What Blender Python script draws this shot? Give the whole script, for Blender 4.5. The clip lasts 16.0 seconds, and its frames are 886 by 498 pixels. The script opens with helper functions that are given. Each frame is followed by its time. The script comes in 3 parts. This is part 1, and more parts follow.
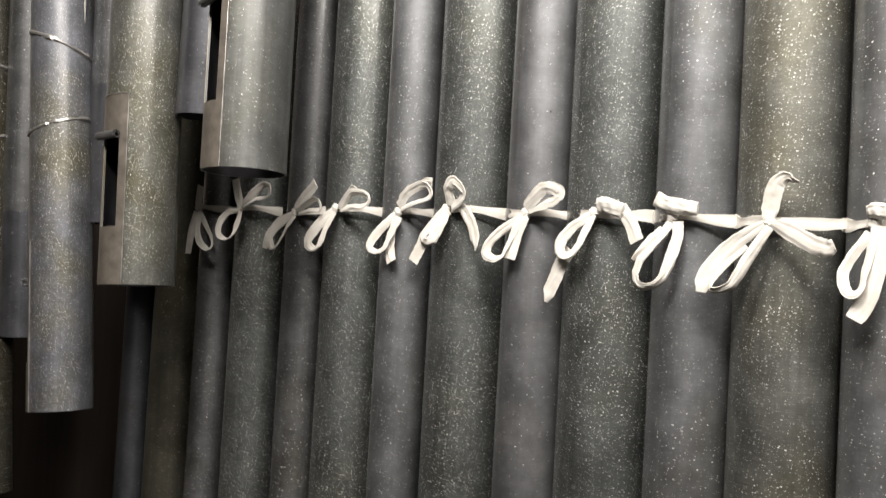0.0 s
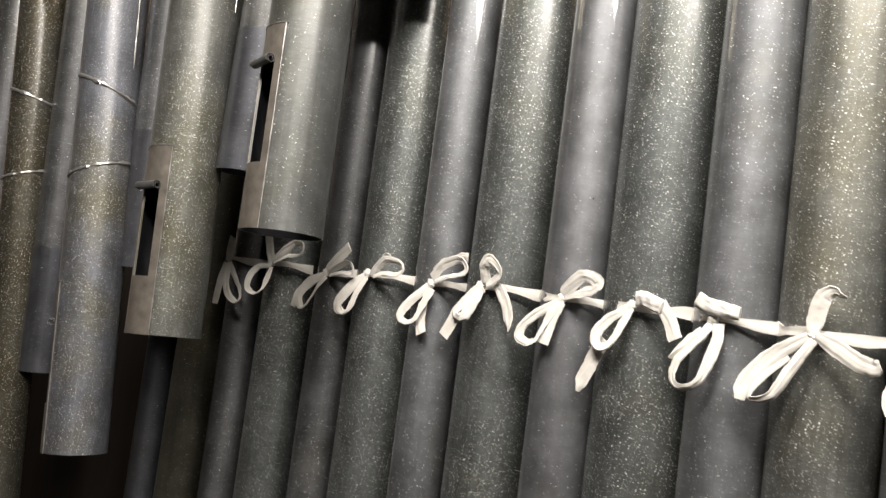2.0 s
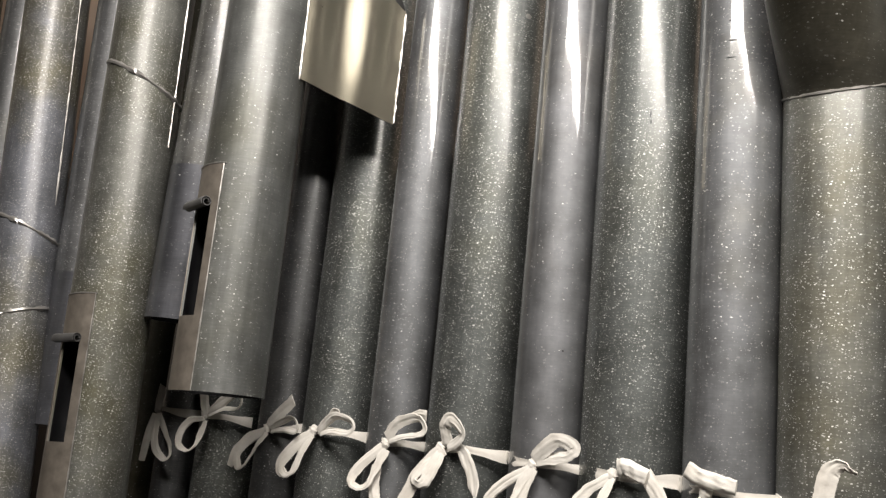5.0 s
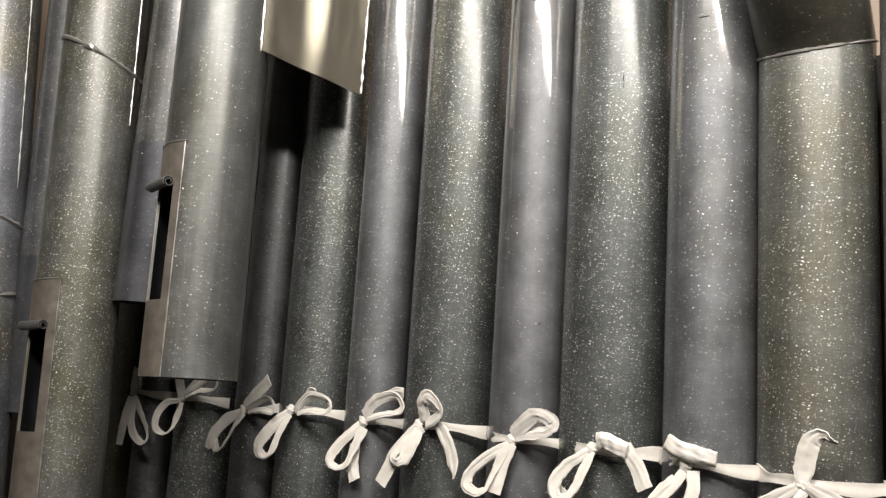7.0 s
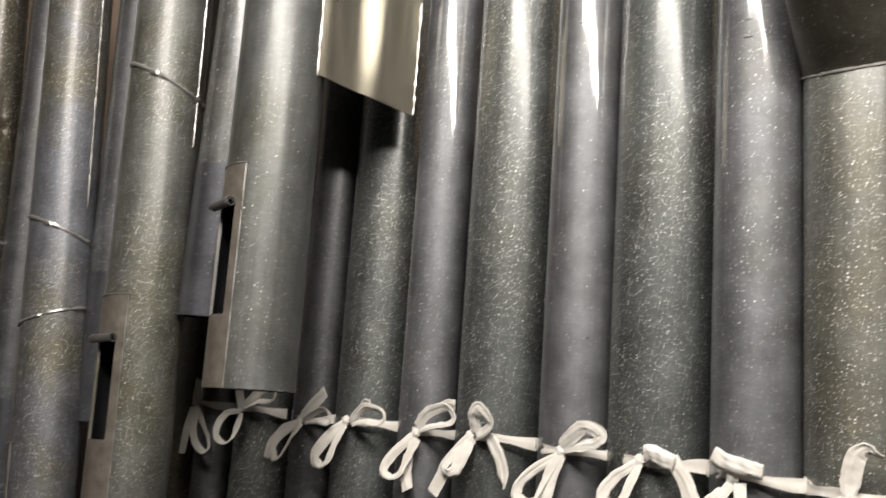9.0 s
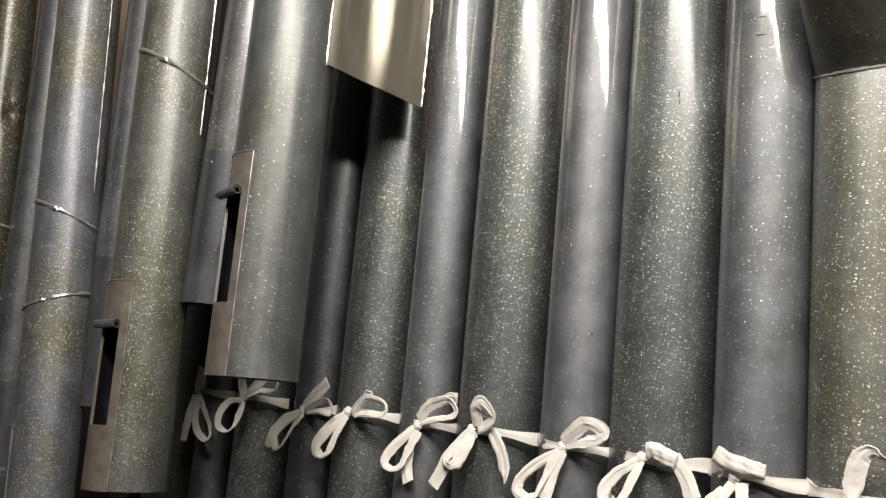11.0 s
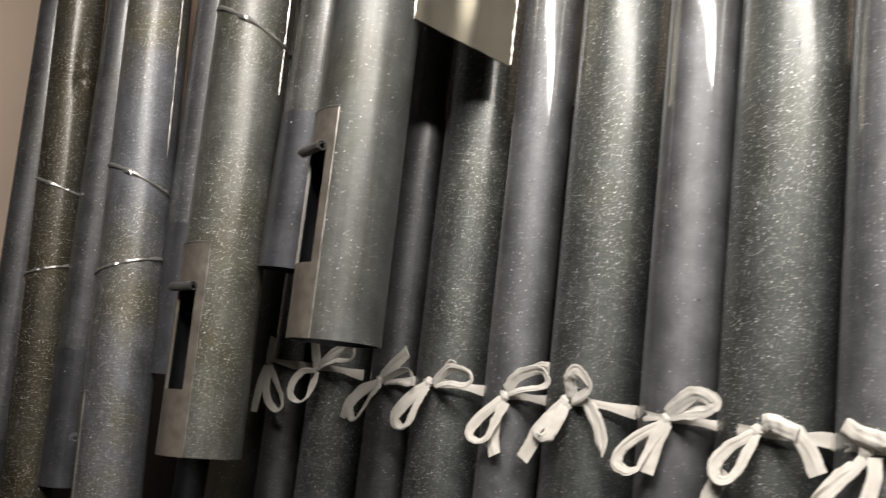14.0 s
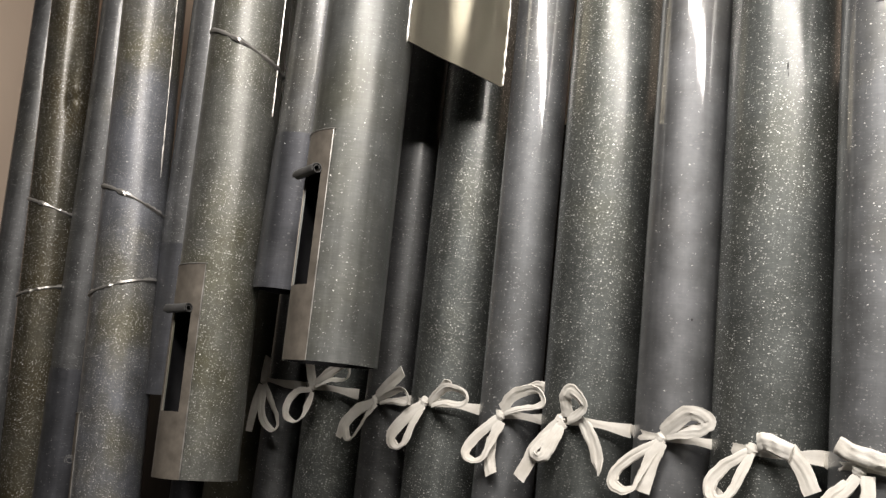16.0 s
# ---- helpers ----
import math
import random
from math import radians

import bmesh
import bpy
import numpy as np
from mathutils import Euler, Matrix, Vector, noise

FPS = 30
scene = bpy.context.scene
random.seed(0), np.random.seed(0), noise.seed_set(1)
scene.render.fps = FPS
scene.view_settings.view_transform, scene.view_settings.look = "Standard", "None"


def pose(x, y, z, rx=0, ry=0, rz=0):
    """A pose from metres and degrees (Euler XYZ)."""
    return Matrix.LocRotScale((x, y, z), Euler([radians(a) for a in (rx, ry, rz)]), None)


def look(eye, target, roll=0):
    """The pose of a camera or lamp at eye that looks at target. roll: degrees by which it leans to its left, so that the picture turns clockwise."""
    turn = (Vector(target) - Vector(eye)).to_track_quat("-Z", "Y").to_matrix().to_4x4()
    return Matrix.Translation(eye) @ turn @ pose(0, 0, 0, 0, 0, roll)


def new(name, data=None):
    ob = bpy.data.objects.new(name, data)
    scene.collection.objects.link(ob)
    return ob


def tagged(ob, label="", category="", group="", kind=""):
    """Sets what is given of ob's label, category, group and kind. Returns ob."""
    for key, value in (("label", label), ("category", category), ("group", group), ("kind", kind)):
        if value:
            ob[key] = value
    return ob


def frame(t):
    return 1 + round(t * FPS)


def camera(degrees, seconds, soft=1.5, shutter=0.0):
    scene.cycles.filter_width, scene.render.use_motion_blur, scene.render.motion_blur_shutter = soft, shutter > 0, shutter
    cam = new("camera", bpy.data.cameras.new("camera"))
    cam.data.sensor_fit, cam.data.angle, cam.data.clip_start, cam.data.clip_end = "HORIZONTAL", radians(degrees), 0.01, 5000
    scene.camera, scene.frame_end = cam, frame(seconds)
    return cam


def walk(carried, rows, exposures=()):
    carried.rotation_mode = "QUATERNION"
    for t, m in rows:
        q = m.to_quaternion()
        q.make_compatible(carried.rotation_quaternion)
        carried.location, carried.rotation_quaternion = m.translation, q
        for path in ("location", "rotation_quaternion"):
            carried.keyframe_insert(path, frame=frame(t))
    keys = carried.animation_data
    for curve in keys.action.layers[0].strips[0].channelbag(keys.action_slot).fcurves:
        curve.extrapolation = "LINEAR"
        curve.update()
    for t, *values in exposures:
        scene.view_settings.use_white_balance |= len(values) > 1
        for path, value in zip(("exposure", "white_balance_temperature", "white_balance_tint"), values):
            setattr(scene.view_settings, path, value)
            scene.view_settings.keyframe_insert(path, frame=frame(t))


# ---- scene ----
cam = camera(54.0, 16.0, soft=1.35, shutter=0.4)
PATH = [
    (0, (0.158, 0.035, 1.511), (-0.051, 2.023, 1.58), 3.2),
    (0.5, (0.167, 0.011, 1.541), (-0.059, 1.996, 1.64), 1.6),
    (1, (0.169, 0.001, 1.536), (-0.029, 1.988, 1.649), 2.6),
    (1.5, (0.157, 0.011, 1.544), (-0.034, 1.998, 1.668), 4.0),
    (2, (0.119, 0.034, 1.562), (-0.128, 2.012, 1.724), 7.4),
    (2.5, (0.097, 0.071, 1.593), (-0.131, 2.049, 1.782), 6.0),
    (3, (0.076, 0.096, 1.615), (-0.143, 2.063, 1.905), 6.5),
    (3.5, (0.07, 0.11, 1.636), (-0.095, 2.06, 2.05), 4.9),
    (5.8, (0.079, 0.155, 1.664), (-0.034, 2.115, 2.044), 6.0),
    (6, (0.087, 0.16, 1.672), (-0.024, 2.123, 2.039), 4.7),
    (6.5, (0.088, 0.161, 1.677), (-0.019, 2.131, 2.011), 3.6),
    (7, (0.089, 0.164, 1.674), (-0.002, 2.136, 1.996), 3.7),
    (7.5, (0.102, 0.156, 1.671), (0.016, 2.128, 1.993), 3.9),
    (8, (0.12, 0.157, 1.682), (0.033, 2.119, 2.058), 2.2),
    (8.5, (0.115, 0.145, 1.685), (0.027, 2.099, 2.1), 3.0),
    (9, (0.092, 0.125, 1.672), (-0.117, 2.084, 2.016), 4.1),
    (9.2, (0.093, 0.129, 1.672), (-0.151, 2.09, 1.982), 4.1),
    (11.3, (0.09, 0.129, 1.669), (-0.113, 2.089, 2.012), 6.1),
    (11.5, (0.09, 0.133, 1.668), (-0.102, 2.089, 2.041), 6.7),
    (12, (0.089, 0.133, 1.673), (-0.064, 2.096, 2.027), 5.9),
    (12.5, (0.092, 0.137, 1.674), (-0.057, 2.101, 2.021), 5.3),
    (13, (0.083, 0.139, 1.664), (-0.068, 2.108, 1.98), 5.2),
    (13.5, (0.088, 0.149, 1.662), (-0.059, 2.119, 1.974), 5.1),
    (14, (0.016, 0.189, 1.624), (-0.297, 2.14, 1.935), 6.7),
    (14.5, (-0.011, 0.229, 1.613), (-0.35, 2.176, 1.921), 6.2),
    (15, (-0.015, 0.191, 1.627), (-0.363, 2.131, 1.964), 7.1),
    (15.5, (0.0, 0.189, 1.632), (-0.3, 2.14, 1.953), 6.8),
    (16, (0.009, 0.177, 1.638), (-0.283, 2.127, 1.973), 6.1),
]
EXPOSURES = [(0.0, 0.42), (1.5, 0.44), (3.0, 0.12), (3.6, 0.02), (7.0, 0.01), (9.0, 0.01), (12.5, 0.05), (13.5, 0.01), (14.5, -0.17), (16.0, -0.06)]
walk(cam, [(t, look(eye, target, roll)) for t, eye, target, roll in PATH], EXPOSURES)

# ---- plan: the back row of pipes runs along U, N points out of the row towards the room ----
ORIGIN = Vector((-0.4206, 1.7299, 0.0))
U = Vector((0.81795, -0.57529, 0.0))
N = Vector((-0.57529, -0.81795, 0.0))


def place(s, d, z):
    return ORIGIN + U * s + N * d + Vector((0, 0, z))


def row_pose(s, d, z, lean_s=0.0, lean_d=0.0):
    """A frame with x along the row, y into the row and z up, leaning by the given slopes about the height 1.6 m."""
    up = (U * lean_s + N * lean_d + Vector((0, 0, 1))).normalized()
    x = (U - up * U.dot(up)).normalized()
    y = up.cross(x)
    m = Matrix((x, y, up)).transposed().to_4x4()
    return Matrix.Translation(place(s + lean_s * (z - 1.6), d + lean_d * (z - 1.6), z)) @ m


# ---- light ----
world = bpy.data.worlds.new("room_air")
world.use_nodes = True
world.node_tree.nodes["Background"].inputs[0].default_value = (0.9, 0.95, 1.0, 1)
world.node_tree.nodes["Background"].inputs[1].default_value = 0.004
scene.world = world


def batten_lamp(name, a, b, target, wide, watts, colour):
    """A long fluorescent fitting from a to b that faces the target."""
    data = bpy.data.lights.new(name, "AREA")
    data.shape, data.size, data.size_y = "RECTANGLE", (b - a).length, wide
    data.energy, data.color = watts, colour
    x = (b - a).normalized()
    z = (a + b) / 2 - target
    z = (z - x * z.dot(x)).normalized()
    ob = new(name, data)
    ob.matrix_world = Matrix.Translation((a + b) / 2) @ Matrix((x, z.cross(x), z)).transposed().to_4x4()
    return ob


# a ceiling lamp over the aisle and two lower fluorescent fittings: one along the row, one further down the room, aslant to it
WARM = (1.0, 0.932, 0.858)
batten_lamp("ceiling_lamp_light", place(0.85, 1.50, 3.72), place(1.41, 1.50, 3.72), place(0.66, 0.20, 1.60), 0.40, 54, WARM)
batten_lamp("aisle_lamp_light", place(0.60, 1.72, 3.17), place(2.05, 1.66, 3.14), place(0.90, 0.10, 1.80), 0.25, 47, WARM)
batten_lamp("far_lamp_light", place(1.85, 1.45, 2.98), place(2.65, 0.92, 2.98), place(0.40, 0.05, 1.80), 0.20, 31, WARM)

# ---- materials ----


def material(name):
    m = bpy.data.materials.new(name)
    m.use_nodes = True
    nt = m.node_tree
    return m, nt, nt.nodes["Principled BSDF"]


def node(nt, kind, **values):
    n = nt.nodes.new(kind)
    for key, value in values.items():
        n.inputs[key].default_value = value
    return n


def ramp(nt, source, stops):
    n = nt.nodes.new("ShaderNodeValToRGB")
    e = n.color_ramp.elements
    while len(e) < len(stops):
        e.new(0.5)
    for k, (at, colour) in enumerate(stops):
        e[k].position = at
        e[k].color = (*colour, 1) if len(colour) == 3 else colour
    nt.links.new(source, n.inputs[0])
    return n.outputs[0]


def mix(nt, fac, a, b, blend="MIX"):
    n = nt.nodes.new("ShaderNodeMix")
    n.data_type, n.blend_type = "RGBA", blend
    for sock, value in ((n.inputs[0], fac), (n.inputs[6], a), (n.inputs[7], b)):
        if isinstance(value, bpy.types.NodeSocket):
            nt.links.new(value, sock)
        elif isinstance(value, (int, float)):
            sock.default_value = value
        else:
            sock.default_value = (*value, 1)
    return n.outputs[2]


def calc(nt, op, a, b=0.0, clamp=False):
    n = nt.nodes.new("ShaderNodeMath")
    n.operation, n.use_clamp = op, clamp
    for sock, value in ((n.inputs[0], a), (n.inputs[1], b)):
        if isinstance(value, bpy.types.NodeSocket):
            nt.links.new(value, sock)
        else:
            sock.default_value = value
    return n.outputs[0]


def spots(nt, coord, scale, size, share, floor):
    """Small flecks: cells of a Voronoi pattern, a share of which hold a flake; few are large or bright."""
    v = node(nt, "ShaderNodeTexVoronoi", Scale=scale, Randomness=1.0)
    v.voronoi_dimensions = "2D"
    nt.links.new(coord, v.inputs["Vector"])
    sep = nt.nodes.new("ShaderNodeSeparateColor")
    nt.links.new(v.outputs["Color"], sep.inputs[0])
    chosen = calc(nt, "LESS_THAN", sep.outputs[0], share)
    reach = calc(nt, "MULTIPLY_ADD", calc(nt, "POWER", sep.outputs[1], 2.0), size)
    reach.node.inputs[2].default_value = size * 0.45
    edge = calc(nt, "SUBTRACT", reach, v.outputs["Distance"])
    soft = calc(nt, "MULTIPLY", edge, 22.0, True)
    strength = calc(nt, "MULTIPLY_ADD", calc(nt, "POWER", sep.outputs[2], 1.6), 1.0 - floor)
    strength.node.inputs[2].default_value = floor
    return calc(nt, "MULTIPLY", calc(nt, "MULTIPLY", soft, chosen), strength)


def pipe_metal(name, base, tint, tint_share, flecks, rough=0.60, metal=0.88, gloss=0.12, shine=1.7, grained=1.0):
    """Spotted pipe metal: grey tin-lead sheet with pale flecks, faint drawn streaks, bloom and olive tarnish."""
    m, nt, bsdf = material(name)
    tex = nt.nodes.new("ShaderNodeTexCoord")
    info = nt.nodes.new("ShaderNodeObjectInfo")
    shift = nt.nodes.new("ShaderNodeVectorMath")
    shift.operation = "MULTIPLY_ADD"
    nt.links.new(info.outputs["Random"], shift.inputs[0])
    shift.inputs[1].default_value = (7.0, 3.0, 11.0)
    nt.links.new(tex.outputs["Object"], shift.inputs[2])
    coord = shift.outputs[0]
    big = node(nt, "ShaderNodeTexNoise", Scale=4.5, Detail=5.0, Roughness=0.6)
    nt.links.new(coord, big.inputs["Vector"])
    fine = node(nt, "ShaderNodeTexNoise", Scale=60.0, Detail=6.0, Roughness=0.65)
    nt.links.new(coord, fine.inputs["Vector"])
    stretch = nt.nodes.new("ShaderNodeMapping")
    stretch.inputs["Scale"].default_value = (60, 60, 1.6)
    nt.links.new(coord, stretch.inputs[0])
    drawn = node(nt, "ShaderNodeTexNoise", Scale=2.0, Detail=4.0, Roughness=0.6)
    nt.links.new(stretch.outputs[0], drawn.inputs["Vector"])
    patch = ramp(nt, big.outputs["Fac"], [(0.62 - 0.3 * tint_share, (0, 0, 0)), (0.82 - 0.3 * tint_share, (1, 1, 1))])
    colour = mix(nt, patch, base, tint)
    grain = ramp(nt, fine.outputs["Fac"], [(0.3, (0.90, 0.90, 0.90)), (0.7, (1.10, 1.10, 1.10))])
    colour = mix(nt, 1.0, colour, grain, "MULTIPLY")
    middle = node(nt, "ShaderNodeTexNoise", Scale=17.0, Detail=4.0, Roughness=0.55)
    nt.links.new(coord, middle.inputs["Vector"])
    cloud = ramp(nt, middle.outputs["Fac"], [(0.3, (0.76, 0.76, 0.75)), (0.7, (1.18, 1.18, 1.19))])
    colour = mix(nt, 1.0, colour, cloud, "MULTIPLY")
    lines = ramp(nt, drawn.outputs["Fac"], [(0.3, (1 - 0.13 * grained,) * 3), (0.7, (1 + 0.13 * grained,) * 3)])
    colour = mix(nt, 1.0, colour, lines, "MULTIPLY")
    sheet = nt.nodes.new("ShaderNodeVectorMath")
    sheet.operation = "MULTIPLY_ADD"
    nt.links.new(info.outputs["Random"], sheet.inputs[0])
    sheet.inputs[1].default_value = (5.0, 9.0, 0.0)
    nt.links.new(tex.outputs["UV"], sheet.inputs[2])
    wobble = node(nt, "ShaderNodeTexNoise", Scale=420.0, Detail=2.0)
    nt.links.new(sheet.outputs[0], wobble.inputs["Vector"])
    warp = nt.nodes.new("ShaderNodeVectorMath")
    warp.operation = "MULTIPLY_ADD"
    nt.links.new(wobble.outputs["Color"], warp.inputs[0])
    warp.inputs[1].default_value = (0.0024, 0.0018, 0.0)
    nt.links.new(sheet.outputs[0], warp.inputs[2])
    flat = nt.nodes.new("ShaderNodeMapping")
    flat.inputs["Scale"].default_value = (0.78, 1.25, 1.0)
    flat.inputs["Rotation"].default_value = (0, 0, 0.12)
    nt.links.new(warp.outputs[0], flat.inputs[0])
    one = spots(nt, flat.outputs[0], 205.0, 0.165, 0.45 * flecks, 0.48)
    two = spots(nt, flat.outputs[0], 390.0, 0.25, 0.36 * flecks, 0.28)
    three = spots(nt, flat.outputs[0], 230.0, 0.30, 0.45 * min(1.0, 0.4 + flecks), 0.05)
    crowd = ramp(nt, big.outputs["Fac"], [(0.37, (0.34, 0.34, 0.34)), (0.60, (1, 1, 1))])
    both = calc(nt, "MULTIPLY", calc(nt, "MAXIMUM", one, calc(nt, "MULTIPLY", two, 0.8)), crowd)
    both = calc(nt, "MAXIMUM", both, calc(nt, "MULTIPLY", three, 0.11))
    colour = mix(nt, both, colour, (0.98, 0.98, 0.96))
    combed = nt.nodes.new("ShaderNodeMapping")
    combed.inputs["Scale"].default_value = (38, 420, 1)
    nt.links.new(sheet.outputs[0], combed.inputs[0])
    scuff = node(nt, "ShaderNodeTexNoise", Scale=1.0, Detail=3.0, Roughness=0.6)
    nt.links.new(combed.outputs[0], scuff.inputs["Vector"])
    colour = mix(nt, 1.0, colour, ramp(nt, scuff.outputs["Fac"], [(0.3, (1 - 0.12 * grained,) * 3), (0.7, (1 + 0.12 * grained,) * 3)]), "MULTIPLY")
    nt.links.new(colour, bsdf.inputs["Base Color"])
    dull = calc(nt, "MULTIPLY_ADD", both, -1.0 * metal)
    dull.node.inputs[2].default_value = metal
    nt.links.new(dull, bsdf.inputs["Metallic"])
    bsdf.inputs["Coat Weight"].default_value = 1.0
    bsdf.inputs["Coat IOR"].default_value = shine
    bsdf.inputs["Coat Roughness"].default_value = gloss
    worn = calc(nt, "MULTIPLY_ADD", middle.outputs["Fac"], 0.2)
    worn.node.inputs[2].default_value = rough - 0.1
    nt.links.new(worn, bsdf.inputs["Roughness"])
    height = calc(nt, "ADD", calc(nt, "ADD", big.outputs["Fac"], calc(nt, "MULTIPLY", middle.outputs["Fac"], 0.7)), calc(nt, "ADD", calc(nt, "MULTIPLY", drawn.outputs["Fac"], 0.25), calc(nt, "MULTIPLY", both, 0.5)))
    bump = node(nt, "ShaderNodeBump", Strength=0.25, Distance=0.002)
    nt.links.new(height, bump.inputs["Height"])
    nt.links.new(bump.outputs[0], bsdf.inputs["Normal"])
    long = nt.nodes.new("ShaderNodeMapping")
    long.inputs["Scale"].default_value = (34, 34, 2.6)
    nt.links.new(coord, long.inputs[0])
    sway = node(nt, "ShaderNodeTexNoise", Scale=1.0, Detail=2.0, Roughness=0.5)
    nt.links.new(long.outputs[0], sway.inputs["Vector"])
    waves = node(nt, "ShaderNodeBump", Strength=0.35, Distance=0.0022)
    nt.links.new(calc(nt, "ADD", sway.outputs["Fac"], calc(nt, "MULTIPLY", scuff.outputs["Fac"], 0.02)), waves.inputs["Height"])
    nt.links.new(waves.outputs[0], bsdf.inputs["Coat Normal"])
    return m


GREY, SLATE, OLIVE = (0.192, 0.199, 0.209), (0.190, 0.195, 0.205), (0.125, 0.131, 0.114)
METAL_DARK = pipe_metal("spotted_metal_dark", (0.117, 0.126, 0.123), OLIVE, 0.45, 1.0, gloss=0.24, shine=1.48)
METAL_GREY = pipe_metal("spotted_metal_grey", GREY, (0.178, 0.178, 0.166), 0.3, 0.30, gloss=0.09, grained=0.5)
METAL_PLAIN = pipe_metal("plain_metal_grey", SLATE, (0.204, 0.199, 0.194), 0.3, 0.06, 0.58, 0.85, 0.07, grained=0.35)
METAL_OLIVE = pipe_metal("spotted_metal_olive", (0.158, 0.162, 0.150), (0.150, 0.144, 0.110), 0.6, 0.75, gloss=0.26, shine=1.42)
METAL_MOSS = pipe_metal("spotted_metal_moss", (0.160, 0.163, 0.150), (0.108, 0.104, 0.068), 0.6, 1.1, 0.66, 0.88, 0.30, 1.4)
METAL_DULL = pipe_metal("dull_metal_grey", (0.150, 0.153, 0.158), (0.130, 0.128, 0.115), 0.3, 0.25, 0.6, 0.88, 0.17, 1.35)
METAL_BLUE = pipe_metal("spotted_metal_blue", (0.176, 0.184, 0.206), (0.150, 0.142, 0.104), 0.6, 1.15, 0.68, 0.88, 0.30, 1.4)
METAL_PALE = pipe_metal("spotted_metal_pale", (0.156, 0.162, 0.158), (0.128, 0.130, 0.112), 0.5, 0.17, 0.63, 0.88, 0.30, 1.45)
# olive metal darkened in its colour for parts that lie in shade
METAL_SHADED = pipe_metal("brown_shaded_metal", (0.098, 0.093, 0.074), (0.082, 0.074, 0.050), 0.6, 0.12, 0.66, 0.85, 0.3, 1.35)
METAL_BROWN = pipe_metal("spotted_metal_brown", (0.094, 0.089, 0.070), (0.074, 0.062, 0.036), 0.6, 0.8, 0.66, 0.88, 0.26, 1.45)
METAL_SLEEVE = pipe_metal("slate_sleeve_metal", (0.090, 0.093, 0.106), (0.098, 0.097, 0.097), 0.3, 0.04, 0.6, 0.8, 0.3, 1.35)


def plain_metal(name, colour, rough, metal, mottle=0.25):
    m, nt, bsdf = material(name)
    tex = nt.nodes.new("ShaderNodeTexCoord")
    n1 = node(nt, "ShaderNodeTexNoise", Scale=38.0, Detail=6.0, Roughness=0.65)
    nt.links.new(tex.outputs["Object"], n1.inputs["Vector"])
    shade = ramp(nt, n1.outputs["Fac"], [(0.3, (1 - mottle,) * 3), (0.7, (1 + mottle,) * 3)])
    nt.links.new(mix(nt, 1.0, colour, shade, "MULTIPLY"), bsdf.inputs["Base Color"])
    bsdf.inputs["Metallic"].default_value = metal
    r = calc(nt, "MULTIPLY_ADD", n1.outputs["Fac"], 0.25)
    r.node.inputs[2].default_value = rough - 0.12
    nt.links.new(r, bsdf.inputs["Roughness"])
    bump = node(nt, "ShaderNodeBump", Strength=0.2, Distance=0.001)
    nt.links.new(n1.outputs["Fac"], bump.inputs["Height"])
    nt.links.new(bump.outputs[0], bsdf.inputs["Normal"])
    return m


STRIP = plain_metal("lap_strip_metal", (0.215, 0.192, 0.165), 0.45, 0.6)
SOLDER = plain_metal("bright_solder", (0.42, 0.408, 0.39), 0.36, 0.75)
SCROLL = plain_metal("rolled_scroll_metal", (0.16, 0.16, 0.16), 0.42, 0.7)
TIN = plain_metal("bright_tin_sheet", (0.19, 0.177, 0.140), 0.33, 0.95, 0.04)
# pipe insides are coloured near black to deepen shade in slots; scars share it
INSIDE = plain_metal("inside_shade_and_scar_metal", (0.05, 0.05, 0.055), 0.6, 0.5)


def cotton():
    m, nt, bsdf = material("cotton_tape")
    tex = nt.nodes.new("ShaderNodeTexCoord")
    n1 = node(nt, "ShaderNodeTexNoise", Scale=30.0, Detail=5.0, Roughness=0.6)
    n2 = node(nt, "ShaderNodeTexNoise", Scale=900.0, Detail=2.0)
    for n in (n1, n2):
        nt.links.new(tex.outputs["Object"], n.inputs["Vector"])
    colour = ramp(nt, n1.outputs["Fac"], [(0.3, (0.58, 0.55, 0.50)), (0.7, (0.73, 0.71, 0.67))])
    nt.links.new(colour, bsdf.inputs["Base Color"])
    bsdf.inputs["Roughness"].default_value = 0.9
    bsdf.inputs["Specular IOR Level"].default_value = 0.15
    h = calc(nt, "ADD", calc(nt, "MULTIPLY", n1.outputs["Fac"], 2.0), calc(nt, "MULTIPLY", n2.outputs["Fac"], 0.4))
    bump = node(nt, "ShaderNodeBump", Strength=0.5, Distance=0.0012)
    nt.links.new(h, bump.inputs["Height"])
    nt.links.new(bump.outputs[0], bsdf.inputs["Normal"])
    return m


COTTON = cotton()


def plaster(name, colour, mottle):
    m, nt, bsdf = material(name)
    tex = nt.nodes.new("ShaderNodeTexCoord")
    n1 = node(nt, "ShaderNodeTexNoise", Scale=3.0, Detail=8.0, Roughness=0.6)
    n2 = node(nt, "ShaderNodeTexNoise", Scale=140.0, Detail=3.0)
    for n in (n1, n2):
        nt.links.new(tex.outputs["Object"], n.inputs["Vector"])
    shade = ramp(nt, n1.outputs["Fac"], [(0.3, (1 - mottle,) * 3), (0.7, (1 + mottle * 0.5,) * 3)])
    nt.links.new(mix(nt, 1.0, colour, shade, "MULTIPLY"), bsdf.inputs["Base Color"])
    bsdf.inputs["Roughness"].default_value = 0.85
    bump = node(nt, "ShaderNodeBump", Strength=0.2, Distance=0.001)
    nt.links.new(n2.outputs["Fac"], bump.inputs["Height"])
    nt.links.new(bump.outputs[0], bsdf.inputs["Normal"])
    return m


